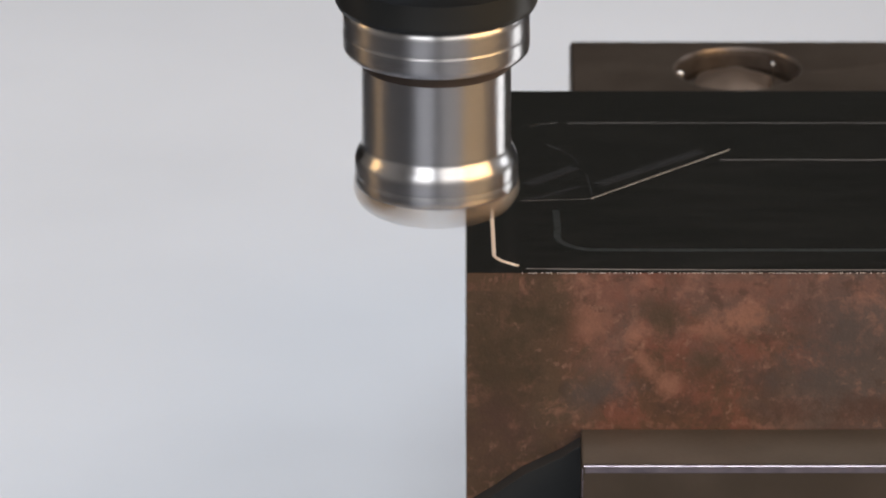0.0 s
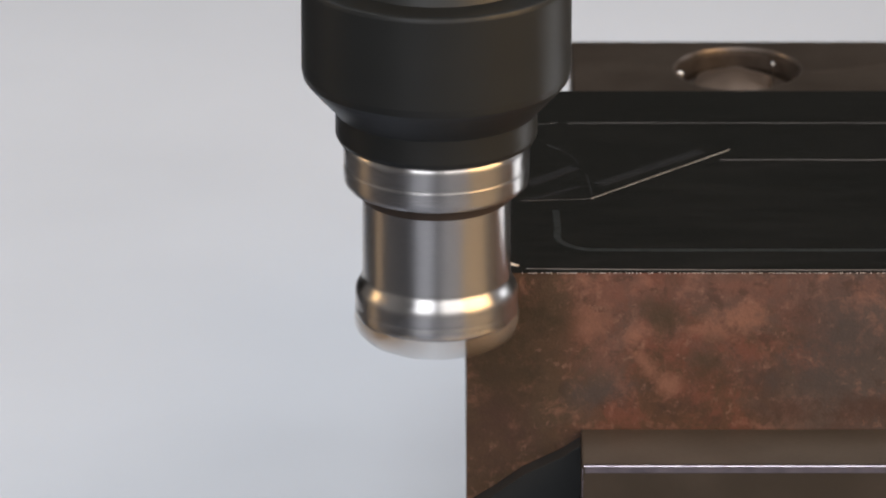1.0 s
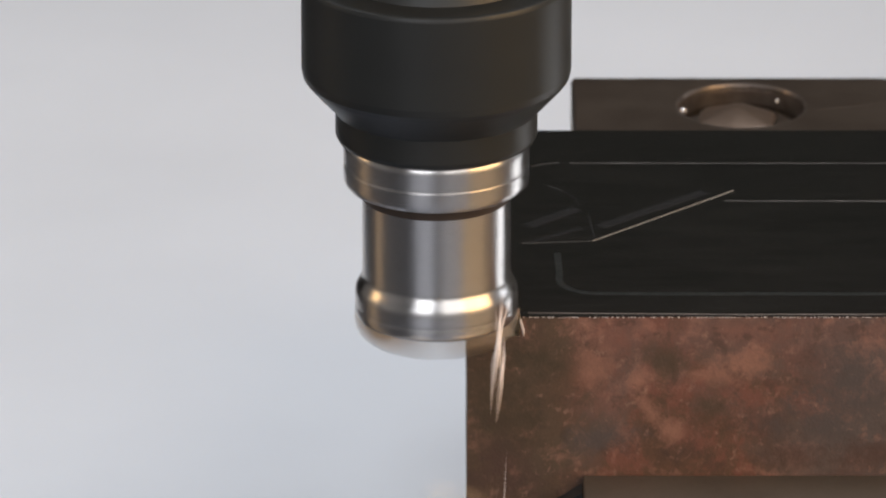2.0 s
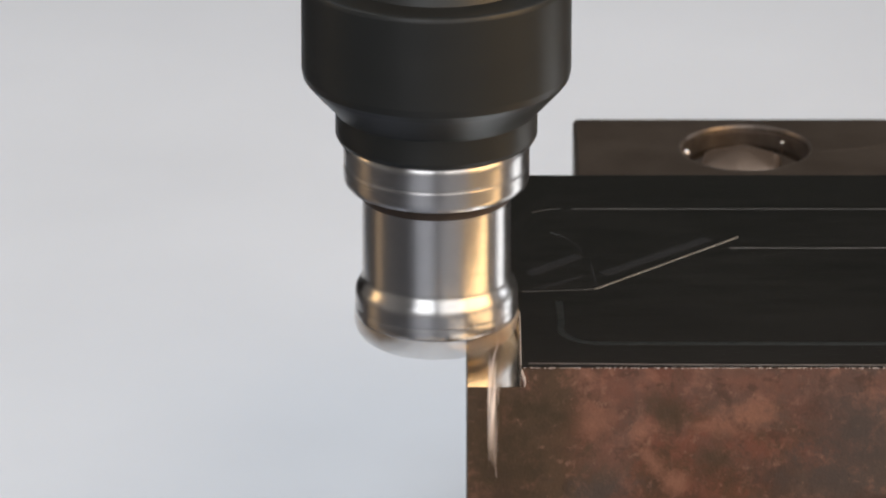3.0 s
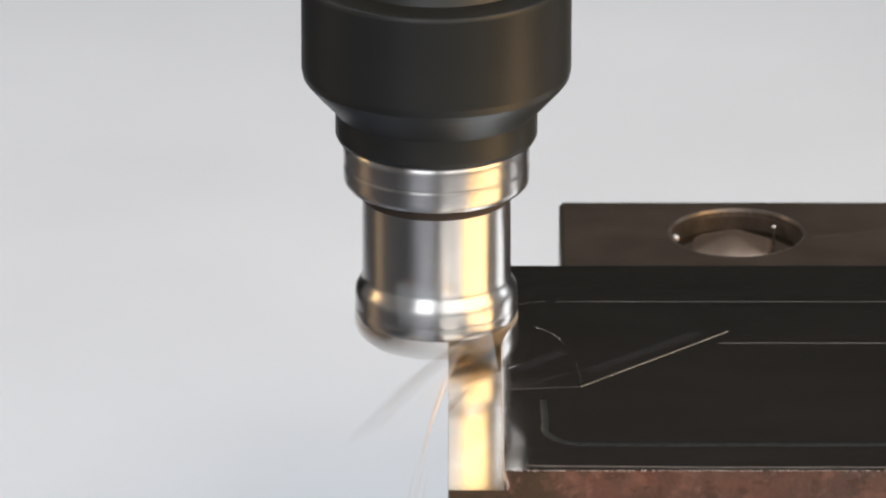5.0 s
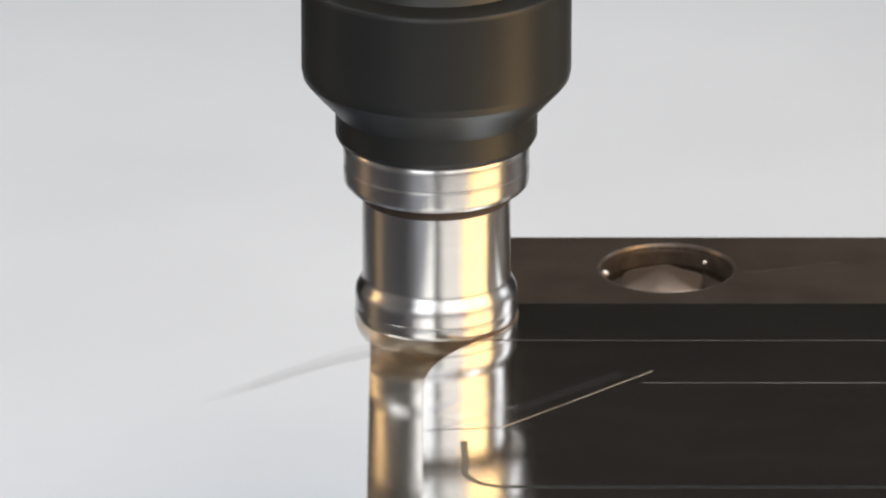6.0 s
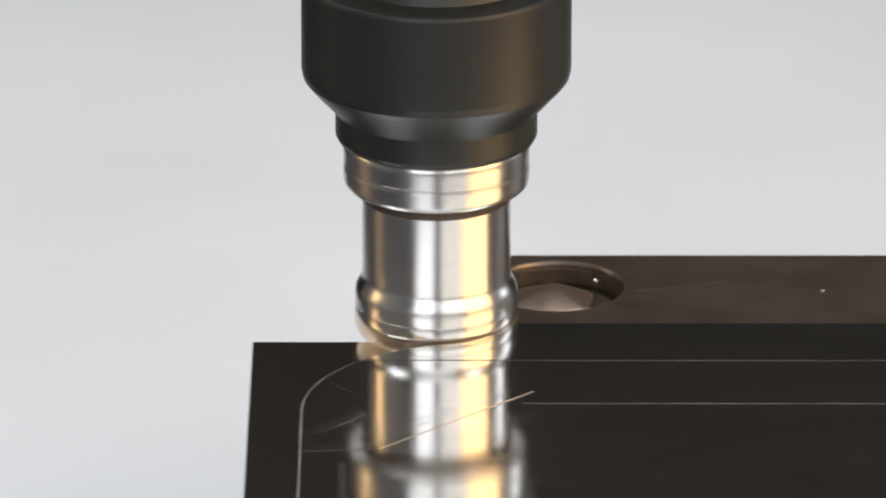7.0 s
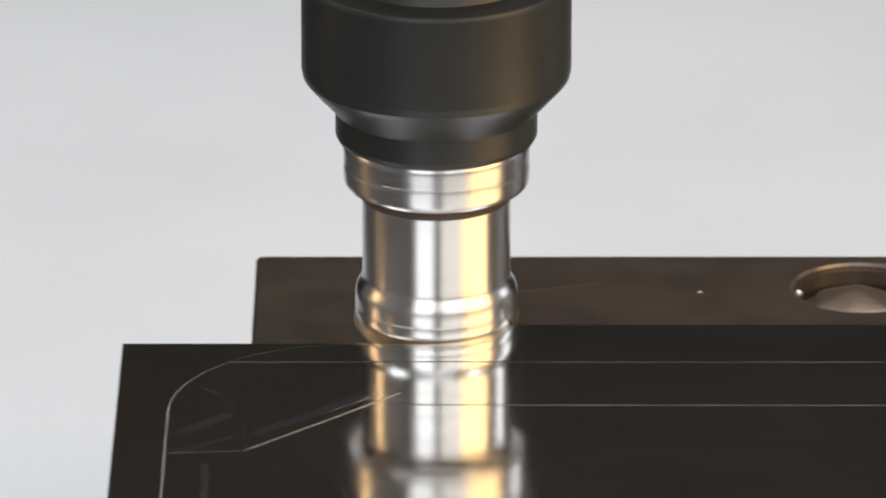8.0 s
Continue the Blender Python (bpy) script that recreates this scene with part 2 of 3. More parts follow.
def box(bm, x0, x1, y0, y1, z0, z1, bevel=0.0, mat=0):
    out = bmesh.ops.create_cube(bm, size=1.0)
    for v in out["verts"]:
        v.co = Vector(((x0 + x1) / 2 + v.co.x * (x1 - x0), (y0 + y1) / 2 + v.co.y * (y1 - y0), (z0 + z1) / 2 + v.co.z * (z1 - z0))) * MM
    faces = {f for v in out["verts"] for f in v.link_faces}
    for f in faces:
        f.material_index = mat
    if bevel:
        edges = {e for v in out["verts"] for e in v.link_edges}
        bmesh.ops.bevel(bm, geom=list(edges), offset=bevel * MM, segments=3, profile=0.5, affect="EDGES")
    return bm


def lathe(profile, steps=128, bm=None):
    """Turn a profile of (radius, z) round the z axis; radius 0 closes an end."""
    bm = bm or bmesh.new()
    rings = []
    eased = [profile[0]]
    for (r0, z0), (r1, z1) in zip(profile, profile[1:]):
        length = math.hypot(r1 - r0, z1 - z0)
        if length > 1.0 and r0 and r1:
            eased += [(r0 + (r1 - r0) * u, z0 + (z1 - z0) * u) for u in (0.2 / length, 1 - 0.2 / length)]
        eased.append((r1, z1))
    for r, z in eased:
        if r == 0:
            rings.append([bm.verts.new((0, 0, z * MM))] * steps)
        else:
            rings.append([bm.verts.new((r * MM * math.cos(a), r * MM * math.sin(a), z * MM)) for a in (2 * math.pi * i / steps for i in range(steps))])
    for lo, hi in zip(rings, rings[1:]):
        for i in range(steps):
            j = (i + 1) % steps
            face = [v for k, v in enumerate((lo[i], lo[j], hi[j], hi[i])) if v not in (lo[i], lo[j], hi[j], hi[i])[:k]]
            if len(face) > 2:
                bm.faces.new(face)
    return bm


def prism(bm, outline, z0, z1, top=0, side=0):
    """An upright prism over an outline; returns nothing."""
    lo = [bm.verts.new((x * MM, y * MM, z0 * MM)) for x, y in outline]
    hi = [bm.verts.new((x * MM, y * MM, z1 * MM)) for x, y in outline]
    bm.faces.new(lo).material_index = top
    bm.faces.new(hi).material_index = top
    for i in range(len(lo)):
        j = (i + 1) % len(lo)
        bm.faces.new((lo[i], lo[j], hi[j], hi[i])).material_index = side
    return bm


# ---- setting ----
def setting():
    bm = bmesh.new()
    box(bm, -2200, 2200, -2300, 2000, -40, 0)
    tagged(part("floor", bm, TABLE), "grey steel machine table", "floor", kind="structure")
    bm = bmesh.new()
    box(bm, -205, 215, 135, 920, 0, 3, 0.8)
    tagged(part("backdrop", bm, TRAY), "light grey painted sheet lying behind the work", "backdrop", kind="structure")
    for name, b in (("wall_back", (-2240, 2240, 2000, 2080, -40, 2300)), ("wall_front", (-2240, 2240, -2380, -2300, -40, 2300)),
                    ("wall_left", (-2280, -2200, -2300, 2000, -40, 2300)), ("wall_right", (2200, 2280, -2300, 2000, -40, 2300))):
        bm = bmesh.new()
        box(bm, *b)
        tagged(part(name, bm, UPPER if name == "wall_back" else ROOM), "unseen brown wall that lifts the reflection in the polished top" if name == "wall_back" else "light grey painted wall", "wall", kind="structure")
    # Unseen board the polished top reflects; the brown wall above lifts the tone.
    bm = bmesh.new()
    box(bm, -2200, 2200, 1990, 1999.5, 0, 935, 1.0)
    tagged(part("reflection_board", bm, WALLS), "unseen near-black board reflected in the polished top", "wall", kind="structure")
    bm = bmesh.new()
    box(bm, -2280, 2280, -2380, 2080, 2300, 2360)
    tagged(part("ceiling", bm, ROOM), "light grey painted ceiling", "ceiling", kind="structure")


setting()

# ---- the feed: where the tool's axis runs over the block ----
AXIS_X, AXIS_Y = -1.4, -34.0
LIFT, NEARER = 0.8, 2.07   # how far above and before its drawing the block is clamped
TURN_R = 55.5
RUN = 145.6 - TURN_R
CUT_R = 17.9
LEFT, RIGHT, FRONT, BACK = 5.2, 262.0, FRONT_FACE, 107.0
TOP, STEP, BOTTOM = -2.4, -6.7, -75.0


def travel(t):
    """Millimetres fed at t seconds, with a short run-up and a slightly faster first stretch."""
    if t < 1.04:
        return 0.0
    if t < 1.16:
        return 29.0 * (t - 1.04) ** 2 / 0.24
    return min(29.0 * (t - 1.10), 28.2 * (t - 1.05), 145.23 + 27.75 * (t - 6.2))


def moment(s):
    return max(1.10 + s / 29.0, 1.05 + s / 28.2, 6.2 + (s - 145.23) / 27.75)


def along(s, n):
    """The place on the block s along the feed and n outwards from it."""
    if s < RUN:
        return AXIS_X - n, AXIS_Y + NEARER + s
    a = (s - RUN) / TURN_R
    cx, cy = AXIS_X + TURN_R, AXIS_Y + NEARER + RUN
    if a < math.pi / 2:
        return cx - (TURN_R + n) * math.cos(a), cy + (TURN_R + n) * math.sin(a)
    return cx + s - RUN - TURN_R * math.pi / 2, cy + TURN_R + n


def shift(t):
    """How far the table has carried the block at t seconds."""
    x, y = along(travel(t), 0.0)
    return AXIS_X - x, AXIS_Y - y


FEED_ROWS = [(0.0, pose(0, -NEARER * MM, BASE + LIFT * MM))] + [(k / 15, pose(shift(k / 15)[0] * MM, shift(k / 15)[1] * MM, BASE + LIFT * MM)) for k in range(14, 121)]


def cut_front(s, count=14):
    """The arc that the cutter leaves in the uncut rim, from the boss outwards to the block's edge."""
    def at(n):
        ax, ay = along(s, 0.0)
        bx, by = along(s + 0.01, 0.0)
        d = Vector((bx - ax, by - ay)).normalized()
        out = Vector((-d.y, d.x))
        q = Vector((ax, ay)) + out * n + d * math.sqrt(max(0.0, CUT_R ** 2 - n * n))
        return q

    def inside(q):
        return q.x >= LEFT and q.y <= BACK
    lo, hi = -CUT_R, CUT_R
    if not inside(at(hi)):
        for _ in range(40):
            mid = (lo + hi) / 2
            lo, hi = (mid, hi) if inside(at(mid)) else (lo, mid)
    end = lo if not inside(at(CUT_R)) else CUT_R
    pts = []
    for i in range(count + 1):
        u = i / count
        q = at(-CUT_R + (end + CUT_R) * u * u)
        pts.append((q.x, max(FRONT, q.y)))
    return pts


LAST = travel(8.05)


def steel_block():
    block = new("steel_block")
    tagged(block, "rust-brown steel block with dark polished top, partly milled rim", "steel block")
    # foundation below the milled step
    bm = bmesh.new()
    box(bm, LEFT, RIGHT, FRONT, BACK, BOTTOM, STEP)
    for f in bm.faces:
        f.material_index = 1 if f.normal.z > 0.5 else 0
    part("lower_body", bm, [RUST, FRESH], block, "rust-brown scaled sides under a bright milled step")
    # boss that the cutter leaves standing, with the rim that is still whole at the end
    wall = [along(s, -CUT_R) for s in np.arange(30.0, LAST, 2.0)]
    wall = [(x, max(FRONT, y)) for x, y in wall if y > FRONT]
    outline = [(RIGHT, FRONT), (along(0, -CUT_R)[0], FRONT)] + wall + cut_front(LAST) + [(RIGHT, BACK)]
    bm = bmesh.new()
    prism(bm, outline, STEP, TOP, 0, 1)
    for f in bm.faces:
        if abs(f.normal.z) < 0.5 and abs(f.calc_center_median().y - FRONT * MM) < 1e-5:
            f.material_index = 2
    burr = bmesh.new()
    rows = []
    for sa in np.arange(26.0, LAST, 1.5):
        rows.append([burr.verts.new(Vector((*along(sa, n - CUT_R), z)) * MM) for n, z in ((-0.05, TOP - 0.02), (0.15 + 0.06 * math.sin(sa * 2.3), TOP - 0.05), (0.15 + 0.06 * math.sin(sa * 1.7), TOP - 0.22), (-0.05, TOP - 0.3))])
    for a, b in zip(rows, rows[1:]):
        if min(v.co.y for v in a + b) > FRONT * MM:
            for k in range(3):
                burr.faces.new((a[k], a[k + 1], b[k + 1], b[k]))
    bmesh.ops.delete(burr, geom=[v for v in burr.verts if not v.link_faces], context="VERTS")
    part("boss_burr", burr, CHIP, block, "fine bright burr along the milled edge")
    part("boss", bm, [SMUDGED, FRESH, RUST], block, "dark mirror-polished boss with scribed outlines")
    return block


block = steel_block()


def ribbon(bm, points, wide, tall, z, closed=False):
    """A low bead of metal along a run of points."""
    n = len(points)
    rows = []
    for i, (x, y) in enumerate(points):
        p0 = Vector(points[max(0, i - 1)])
        p1 = Vector(points[min(n - 1, i + 1)])
        d = (p1 - p0).normalized()
        o = Vector((-d.y, d.x)) * wide / 2
        rows.append([bm.verts.new(Vector((x + o.x * k, y + o.y * k, z + h)) * MM) for k, h in ((-1, -0.05), (-0.6, tall), (0.6, tall), (1, -0.05))])
    for a, b in zip(rows, rows[1:]):
        for k in range(3):
            bm.faces.new((a[k], a[k + 1], b[k + 1], b[k]))
    return bm


def arc(cx, cy, r, a0, a1, n=14):
    return [(cx + r * math.cos(radians(a0 + (a1 - a0) * i / n)), cy + r * math.sin(radians(a0 + (a1 - a0) * i / n))) for i in range(n + 1)]


OUTER_LINE = [(10.7, 57.0), (10.8, 24.6), (11.1, 2.2), (11.6, 0.8), (13.0, -1.2), (18.1, -5.4)]


def bead_points():
    """The bright outline on the rim, in short steps."""
    pts = []
    for (x0, y0), (x1, y1) in zip(OUTER_LINE, OUTER_LINE[1:]):
        n = max(1, int(math.hypot(x1 - x0, y1 - y0) / 0.7))
        pts += [(x0 + (x1 - x0) * i / n, y0 + (y1 - y0) * i / n) for i in range(n)]
    return pts + [OUTER_LINE[-1]]


def reach(curve, x):
    """How far back the arc lies at x."""
    for (x0, y0), (x1, y1) in zip(curve, curve[1:]):
        if min(x0, x1) <= x <= max(x0, x1) and x0 != x1:
            return y0 + (y1 - y0) * (x - x0) / (x1 - x0)
    return None


def rim_slices(block):
    """The rim that the cutter takes off, in crescents as thick as the feed between two of them."""
    slices = []
    beads, corner = bead_points(), [(28.0 - 0.5 * i, 85.9) for i in range(5)] + arc(26, 76, 9.9, 90, 130)
    s, thick = 6.0, 2.0
    while s < LAST - 0.01:
        e = min(s + thick, LAST)
        a, b = cut_front(s), cut_front(e)
        k = len(a) - 1
        open_ = [i for i in range(k) if max(b[i][1], b[i + 1][1], a[i][1], a[i + 1][1]) > FRONT + 1e-6]
        if open_:
            mid = open_[len(open_) // 2]
            c = Vector(((a[mid][0] + b[mid + 1][0]) / 2, (a[mid][1] + b[mid + 1][1]) / 2, (STEP + TOP) / 2))
            chord = math.degrees(math.atan2(a[mid + 1][1] - a[mid][1], a[mid + 1][0] - a[mid][0])) if a[mid] != a[mid + 1] else 0.0
            bm = bmesh.new()
            rows = [[bm.verts.new((Vector((x, y, z)) - c) * MM) for x, y in q] for z in (STEP, TOP) for q in (a, b)]

            def wall(v, outer):
                face = bm.faces.new(v)
                front = all(abs(w.co.y / MM + c.y - FRONT) < 1e-3 for w in v)
                face.material_index = 2 if outer or front else 1
            for i in open_:
                bm.faces.new((rows[2][i], rows[2][i + 1], rows[3][i + 1], rows[3][i])).material_index = 0
                bm.faces.new((rows[0][i], rows[0][i + 1], rows[1][i + 1], rows[1][i])).material_index = 1
                wall((rows[0][i], rows[0][i + 1], rows[2][i + 1], rows[2][i]), False)
                wall((rows[1][i], rows[1][i + 1], rows[3][i + 1], rows[3][i]), False)
            if k - 1 in open_:
                wall((rows[0][k], rows[1][k], rows[3][k], rows[2][k]), True)
            if 0 in open_:
                wall((rows[0][0], rows[1][0], rows[3][0], rows[2][0]), False)
            bmesh.ops.remove_doubles(bm, verts=bm.verts, dist=1e-7)
            bmesh.ops.delete(bm, geom=[v for v in bm.verts if not v.link_faces], context="VERTS")
            n0 = len(bm.faces)
            for p, q in zip(beads + corner, beads[1:] + corner[1:] + corner[-1:]):
                mx, my = (p[0] + q[0]) / 2, (p[1] + q[1]) / 2
                ya, yb = reach(a, mx), reach(b, mx)
                if ya is not None and yb is not None and ya <= my < yb and 0 < math.hypot(q[0] - p[0], q[1] - p[1]) < 5:
                    ribbon(bm, [(p[0] - c.x, p[1] - c.y), (q[0] - c.x, q[1] - c.y)], 0.6 if my > 70 else 1.0, 0.06 if my > 70 else 0.16, TOP - c.z)
            bm.faces.ensure_lookup_table()
            for f in bm.faces[n0:]:
                f.material_index = 4 if f.calc_center_median().y / MM + c.y > 70 else 3
            ob = part("rim_chip", bm, [POLISHED, FRESH, RUST, LINE, FAINT], block)
            ob.location = c * MM
            slices.append((ob, e, c, chord))
        s = e
    return slices


SLICES = rim_slices(block)


def scribes(block):
    z = TOP
    for name, pts, wide, mat, label in (
            ("outline_back", [(RIGHT - 4, 85.9), (60, 85.9), (28.3, 85.9)], 0.6, FAINT, "fine outline scribed in the top"),
            ("outline_front", [(18.1, -5.6), (60, -6.4), (RIGHT - 4, -6.4)], 0.6, RIM, "fine outline scribed in the top"),
            ("inner_groove", [(24.9, 30), (25.2, 18)] + arc(33.5, 14.3, 8.5, 180, 270, 10) + [(45, 5.7), (RIGHT - 14, 5.6)], 2.0, DULL, "dull grey groove round the inner field"),
            ("slanted_line", [(32.7, 37.2), (64.5, 68.5)], 0.7, SLANT, "bright slanted engraved line"),
            ("long_line", [(62.3, 62.0), (RIGHT - 14, 61.7)], 0.5, FAINT, "fine brown engraved line"),
            ("short_line", [(17.2, 35.8), (32.5, 37.2)], 0.3, FAINT, ""),
            ("tick_line", [(32.0, 52.8), (33.2, 38.8)], 0.6, FACET, ""),
            ("curved_line", [(23.5, 71.6), (26.8, 68.2), (29.2, 63.8), (30.3, 59.0)], 0.6, FACET, ""),
            ("facet_edge", [(17.8, 35.6), (30.3, 45.0)], 1.6, FACET, "broad engraved facet"),
            ("facet_band", [(18.6, 46.2), (29.5, 57.2)], 4.2, FACET, "broad engraved facet"),
            ("facet_band", [(34.5, 46.0), (58, 67.5)], 4.0, FACET, "broad engraved facet")):
        part(name, ribbon(bmesh.new(), pts, wide, 0.03 if mat in (FACET, DULL) else 0.06, z), mat, block, label)
    rng = random.Random(4)
    bm = bmesh.new()
    x = 17.0
    while x < RIGHT - 3:
        w = rng.uniform(0.08, 0.4)
        h = rng.uniform(0.03, 0.09)
        box(bm, x, x + w, FRONT - 0.12, FRONT + 0.25, TOP - h, TOP + 0.05 * h)
        x += w + rng.uniform(0.1, 1.5) * rng.random()
    part("edge_burr", bm, CHIP, block, "bright burred front edge")


scribes(block)


# ---- fixture that holds the block ----
def plate_with_holes(bm, x0, x1, y0, y1, z0, z1, holes, radius, depth):
    """A plate with counterbored round holes in its top, their rims eased."""
    steps = 48
    cells = sorted(holes)
    half = radius + 4.0
    cuts = [x0] + [c for h in cells for c in (h[0] - half, h[0] + half)] + [x1]

    def quad(a, b, c, d, z):
        bm.faces.new([bm.verts.new((x * MM, y * MM, z * MM)) for x, y in ((a, c), (b, c), (b, d), (a, d))])
    for k in range(0, len(cuts) - 1, 2):
        quad(cuts[k], cuts[k + 1], y0, y1, z1)
    for hx, hy in cells:
        quad(hx - half, hx + half, y0, hy - half, z1)
        quad(hx - half, hx + half, hy + half, y1, z1)
        rings = []
        for r, z in ((None, z1), (radius + 0.9, z1), (radius + 0.3, z1 - 0.25), (radius, z1 - 0.9), (radius, z1 - depth)):
            ring = []
            for i in range(steps):
                a = 2 * math.pi * i / steps
                c, s = math.cos(a), math.sin(a)
                q = half / max(abs(c), abs(s)) if r is None else r
                ring.append(bm.verts.new(((hx + c * q) * MM, (hy + s * q) * MM, z * MM)))
            rings.append(ring)
        for a, b in zip(rings, rings[1:]):
            for i in range(steps):
                j = (i + 1) % steps
                bm.faces.new((a[i], a[j], b[j], b[i]))
        bm.faces.new(rings[-1])
    e = 0.9
    for xa, xb, ya, yb in ((x0, x0, y0, y1), (x1, x1, y0, y1), (x0, x1, y0, y0), (x0, x1, y1, y1)):
        ox, oy = (-e if xa == xb == x0 else e if xa == xb else 0), (-e if ya == yb == y0 else e if ya == yb else 0)
        p = [(xa, ya, z1), (xb, yb, z1), (xb + ox, yb + oy, z1 - e), (xa + ox, ya + oy, z1 - e)]
        bm.faces.new([bm.verts.new(Vector(v) * MM) for v in p])
        p = [p[3], p[2], (xb + ox, yb + oy, z0), (xa + ox, ya + oy, z0)]
        bm.faces.new([bm.verts.new(Vector(v) * MM) for v in p])
    return bm


REAR_TOP, FRONT_TOP = -32.2, -38.7


def clamp_plate():
    plate = new("clamp_plate")
    tagged(plate, "brown ground steel clamping plate with sunk bolts behind the block", "clamp plate")
    holes = [(71.4, 205.0), (167.5, 205.0)]
    bm = bmesh.new()
    plate_with_holes(bm, 31.8, 262, BACK + 0.5, 224.2, -75, REAR_TOP, holes, 14.9, 6.5)
    bm.faces.new([bm.verts.new(Vector(v) * MM) for v in ((30.9, BACK, -75), (262.9, BACK, -75), (262.9, 225.1, -75), (30.9, 225.1, -75))])
    part("plate", bm, PLATE, plate, "brown ground steel with two counterbored holes")
    for hx, hy in holes:
        # Added ring lining the bore, paler to hold the light on its wall.
        bm = lathe([(15.8, -0.02), (15.6, 0.05), (15.3, -0.05), (15.0, -0.5), (14.8, -1.7), (14.75, -4.9)], 64)
        rim = part("hole_rim", bm, RIM, plate, "paler rim and lining that brightens the counterbore wall", smooth=True)
        rim.location = (hx * MM, hy * MM, REAR_TOP * MM)
        bm = lathe([(0, 0), (12.6, 0), (12.8, 0.2), (12.8, 1.1), (12.4, 1.4), (0, 1.4)], 48)
        washer = part("washer", bm, PLATE, plate, "dark steel washer", smooth=True)
        washer.location = (hx * MM, hy * MM, (REAR_TOP - 6.45) * MM)
        bm = bmesh.new()
        low = [bm.verts.new((10.6 * MM * math.cos(radians(22 + 60 * i)), 10.6 * MM * math.sin(radians(22 + 60 * i)), 1.3 * MM)) for i in range(6)]
        mid = [bm.verts.new((v.co.x, v.co.y, 3.9 * MM)) for v in low]
        tip = bm.verts.new((0, 0, 7.3 * MM))
        bm.faces.new(low)
        for i in range(6):
            j = (i + 1) % 6
            bm.faces.new((low[i], low[j], mid[j], mid[i]))
            bm.faces.new((mid[i], mid[j], tip))
        bmesh.ops.bevel(bm, geom=list(bm.edges), offset=1.1 * MM, segments=4, profile=0.5, affect="EDGES")
        bolt = part("bolt", bm, HEAD, plate, "worn brown domed hexagon bolt head sunk in its hole", smooth=True)
        bolt.location = ((hx - 1.2) * MM, (hy - 1.5) * MM, (REAR_TOP - 6.45) * MM)
        # Bright dots by the hole, made as small steel balls; the stem is added.
        for px, py, pz, r in ((-14.0, -3.0, -0.3, 0.95), (8.8, 5.5, -0.9, 0.6)):
            bm = lathe([(0, -r)] + [(r * math.cos(radians(a)), r * math.sin(radians(a))) for a in (-60, -30, 0, 30, 60)] + [(0, r)], 20)
            dot = part("dot_ball", bm, STEEL, plate, "tiny bright steel ball", smooth=True)
            dot.location = ((hx + px) * MM, (hy + py) * MM, (REAR_TOP + pz) * MM)
            if px > 0:
                bm = lathe([(0, -4.7), (r * 0.25, -4.7), (r * 0.25, 0), (0, 0)], 12)
                part("dot_stem", bm, BOLT, dot, smooth=True)
    part("scratch", ribbon(bmesh.new(), [(89.0, 202.0), (99.0, 204.6), (111.0, 208.6)], 0.25, 0.015, REAR_TOP), RIM, plate, "faint scratch")
    rng = random.Random(8)
    for x, y in ((131.2, 201.9),):
        bm = bmesh.new()
        ribbon(bm, [(-0.3, 0), (0, rng.uniform(0.1, 0.3)), (0.3, 0)], 0.35, 0.25, 0.0)
        speck = part("metal_speck", bm, CHIP, plate, "small bright metal speck")
        speck.matrix_basis = pose(x * MM, y * MM, (REAR_TOP + 0.05) * MM, 0, 0, rng.uniform(0, 180))
    return plate


def machine_vise():
    jaw = new("machine_vise")
    tagged(jaw, "brown steel machine vise clamping the block, standing on the table", "vise")
    bm = bmesh.new()
    box(bm, 30.0, 262, -29.4, FRONT - 0.3, -75, FRONT_TOP, 0.5)
    part("jaw_body", bm, JAW, jaw, "brown steel jaw")
    bm = bmesh.new()
    wedge = [(29.9, -40.6), (28.4, -41.5), (26.0, -43.2), (17.5, -47.4), (11.5, -51.8), (5.6, -55.6), (5.6, -75.0), (29.9, -75.0)]
    near = [bm.verts.new(Vector((x, -14.0, z)) * MM) for x, z in wedge]
    far = [bm.verts.new(Vector((x, FRONT - 0.3, z)) * MM) for x, z in wedge]
    bm.faces.new(near)
    bm.faces.new(far)
    for i in range(8):
        bm.faces.new((near[i], near[(i + 1) % 8], far[(i + 1) % 8], far[i]))
    part("end_wedge", bm, BLACK, jaw, "black wedge at the end of the jaw")
    # Worn edge whose lilac colour also holds the bevel's glint.
    bm = bmesh.new()
    ribbon(bm, [(30.4, -28.95), (261, -28.95)], 1.5, 0.1, FRONT_TOP - 0.1)
    part("worn_glint_edge", bm, EDGE, jaw, "worn edge of the jaw, bevel glint in its colour")
    # The glow below the bevel, painted as a lilac-grey band.
    bm = bmesh.new()
    box(bm, 30.6, 261, -29.52, -29.36, FRONT_TOP - 1.7, FRONT_TOP - 0.45, 0.06)
    part("edge_glow_band", bm, BAND, jaw, "lilac-grey band painted as the glow under the edge")
    rng = random.Random(6)
    z = FRONT_TOP - 0.8
    bm = bmesh.new()
    while z > -74:
        h = rng.uniform(0.5, 1.4)
        box(bm, 29.92, 30.0 + rng.uniform(0.12, 0.3), -29.5, -29.3, z - h, z)
        z -= h + rng.uniform(0.1, 0.5)
    part("worn_corner", bm, BAND, jaw, "nicked bright corner of the jaw")
    bm = bmesh.new()
    box(bm, 9.0, 260, -26, 128, -BASE / MM - LIFT, -75.1, 2.0)
    part("vise_base", bm, PLATE, jaw, "brown steel base")
    return jaw


plate_thing, vise_thing = clamp_plate(), machine_vise()


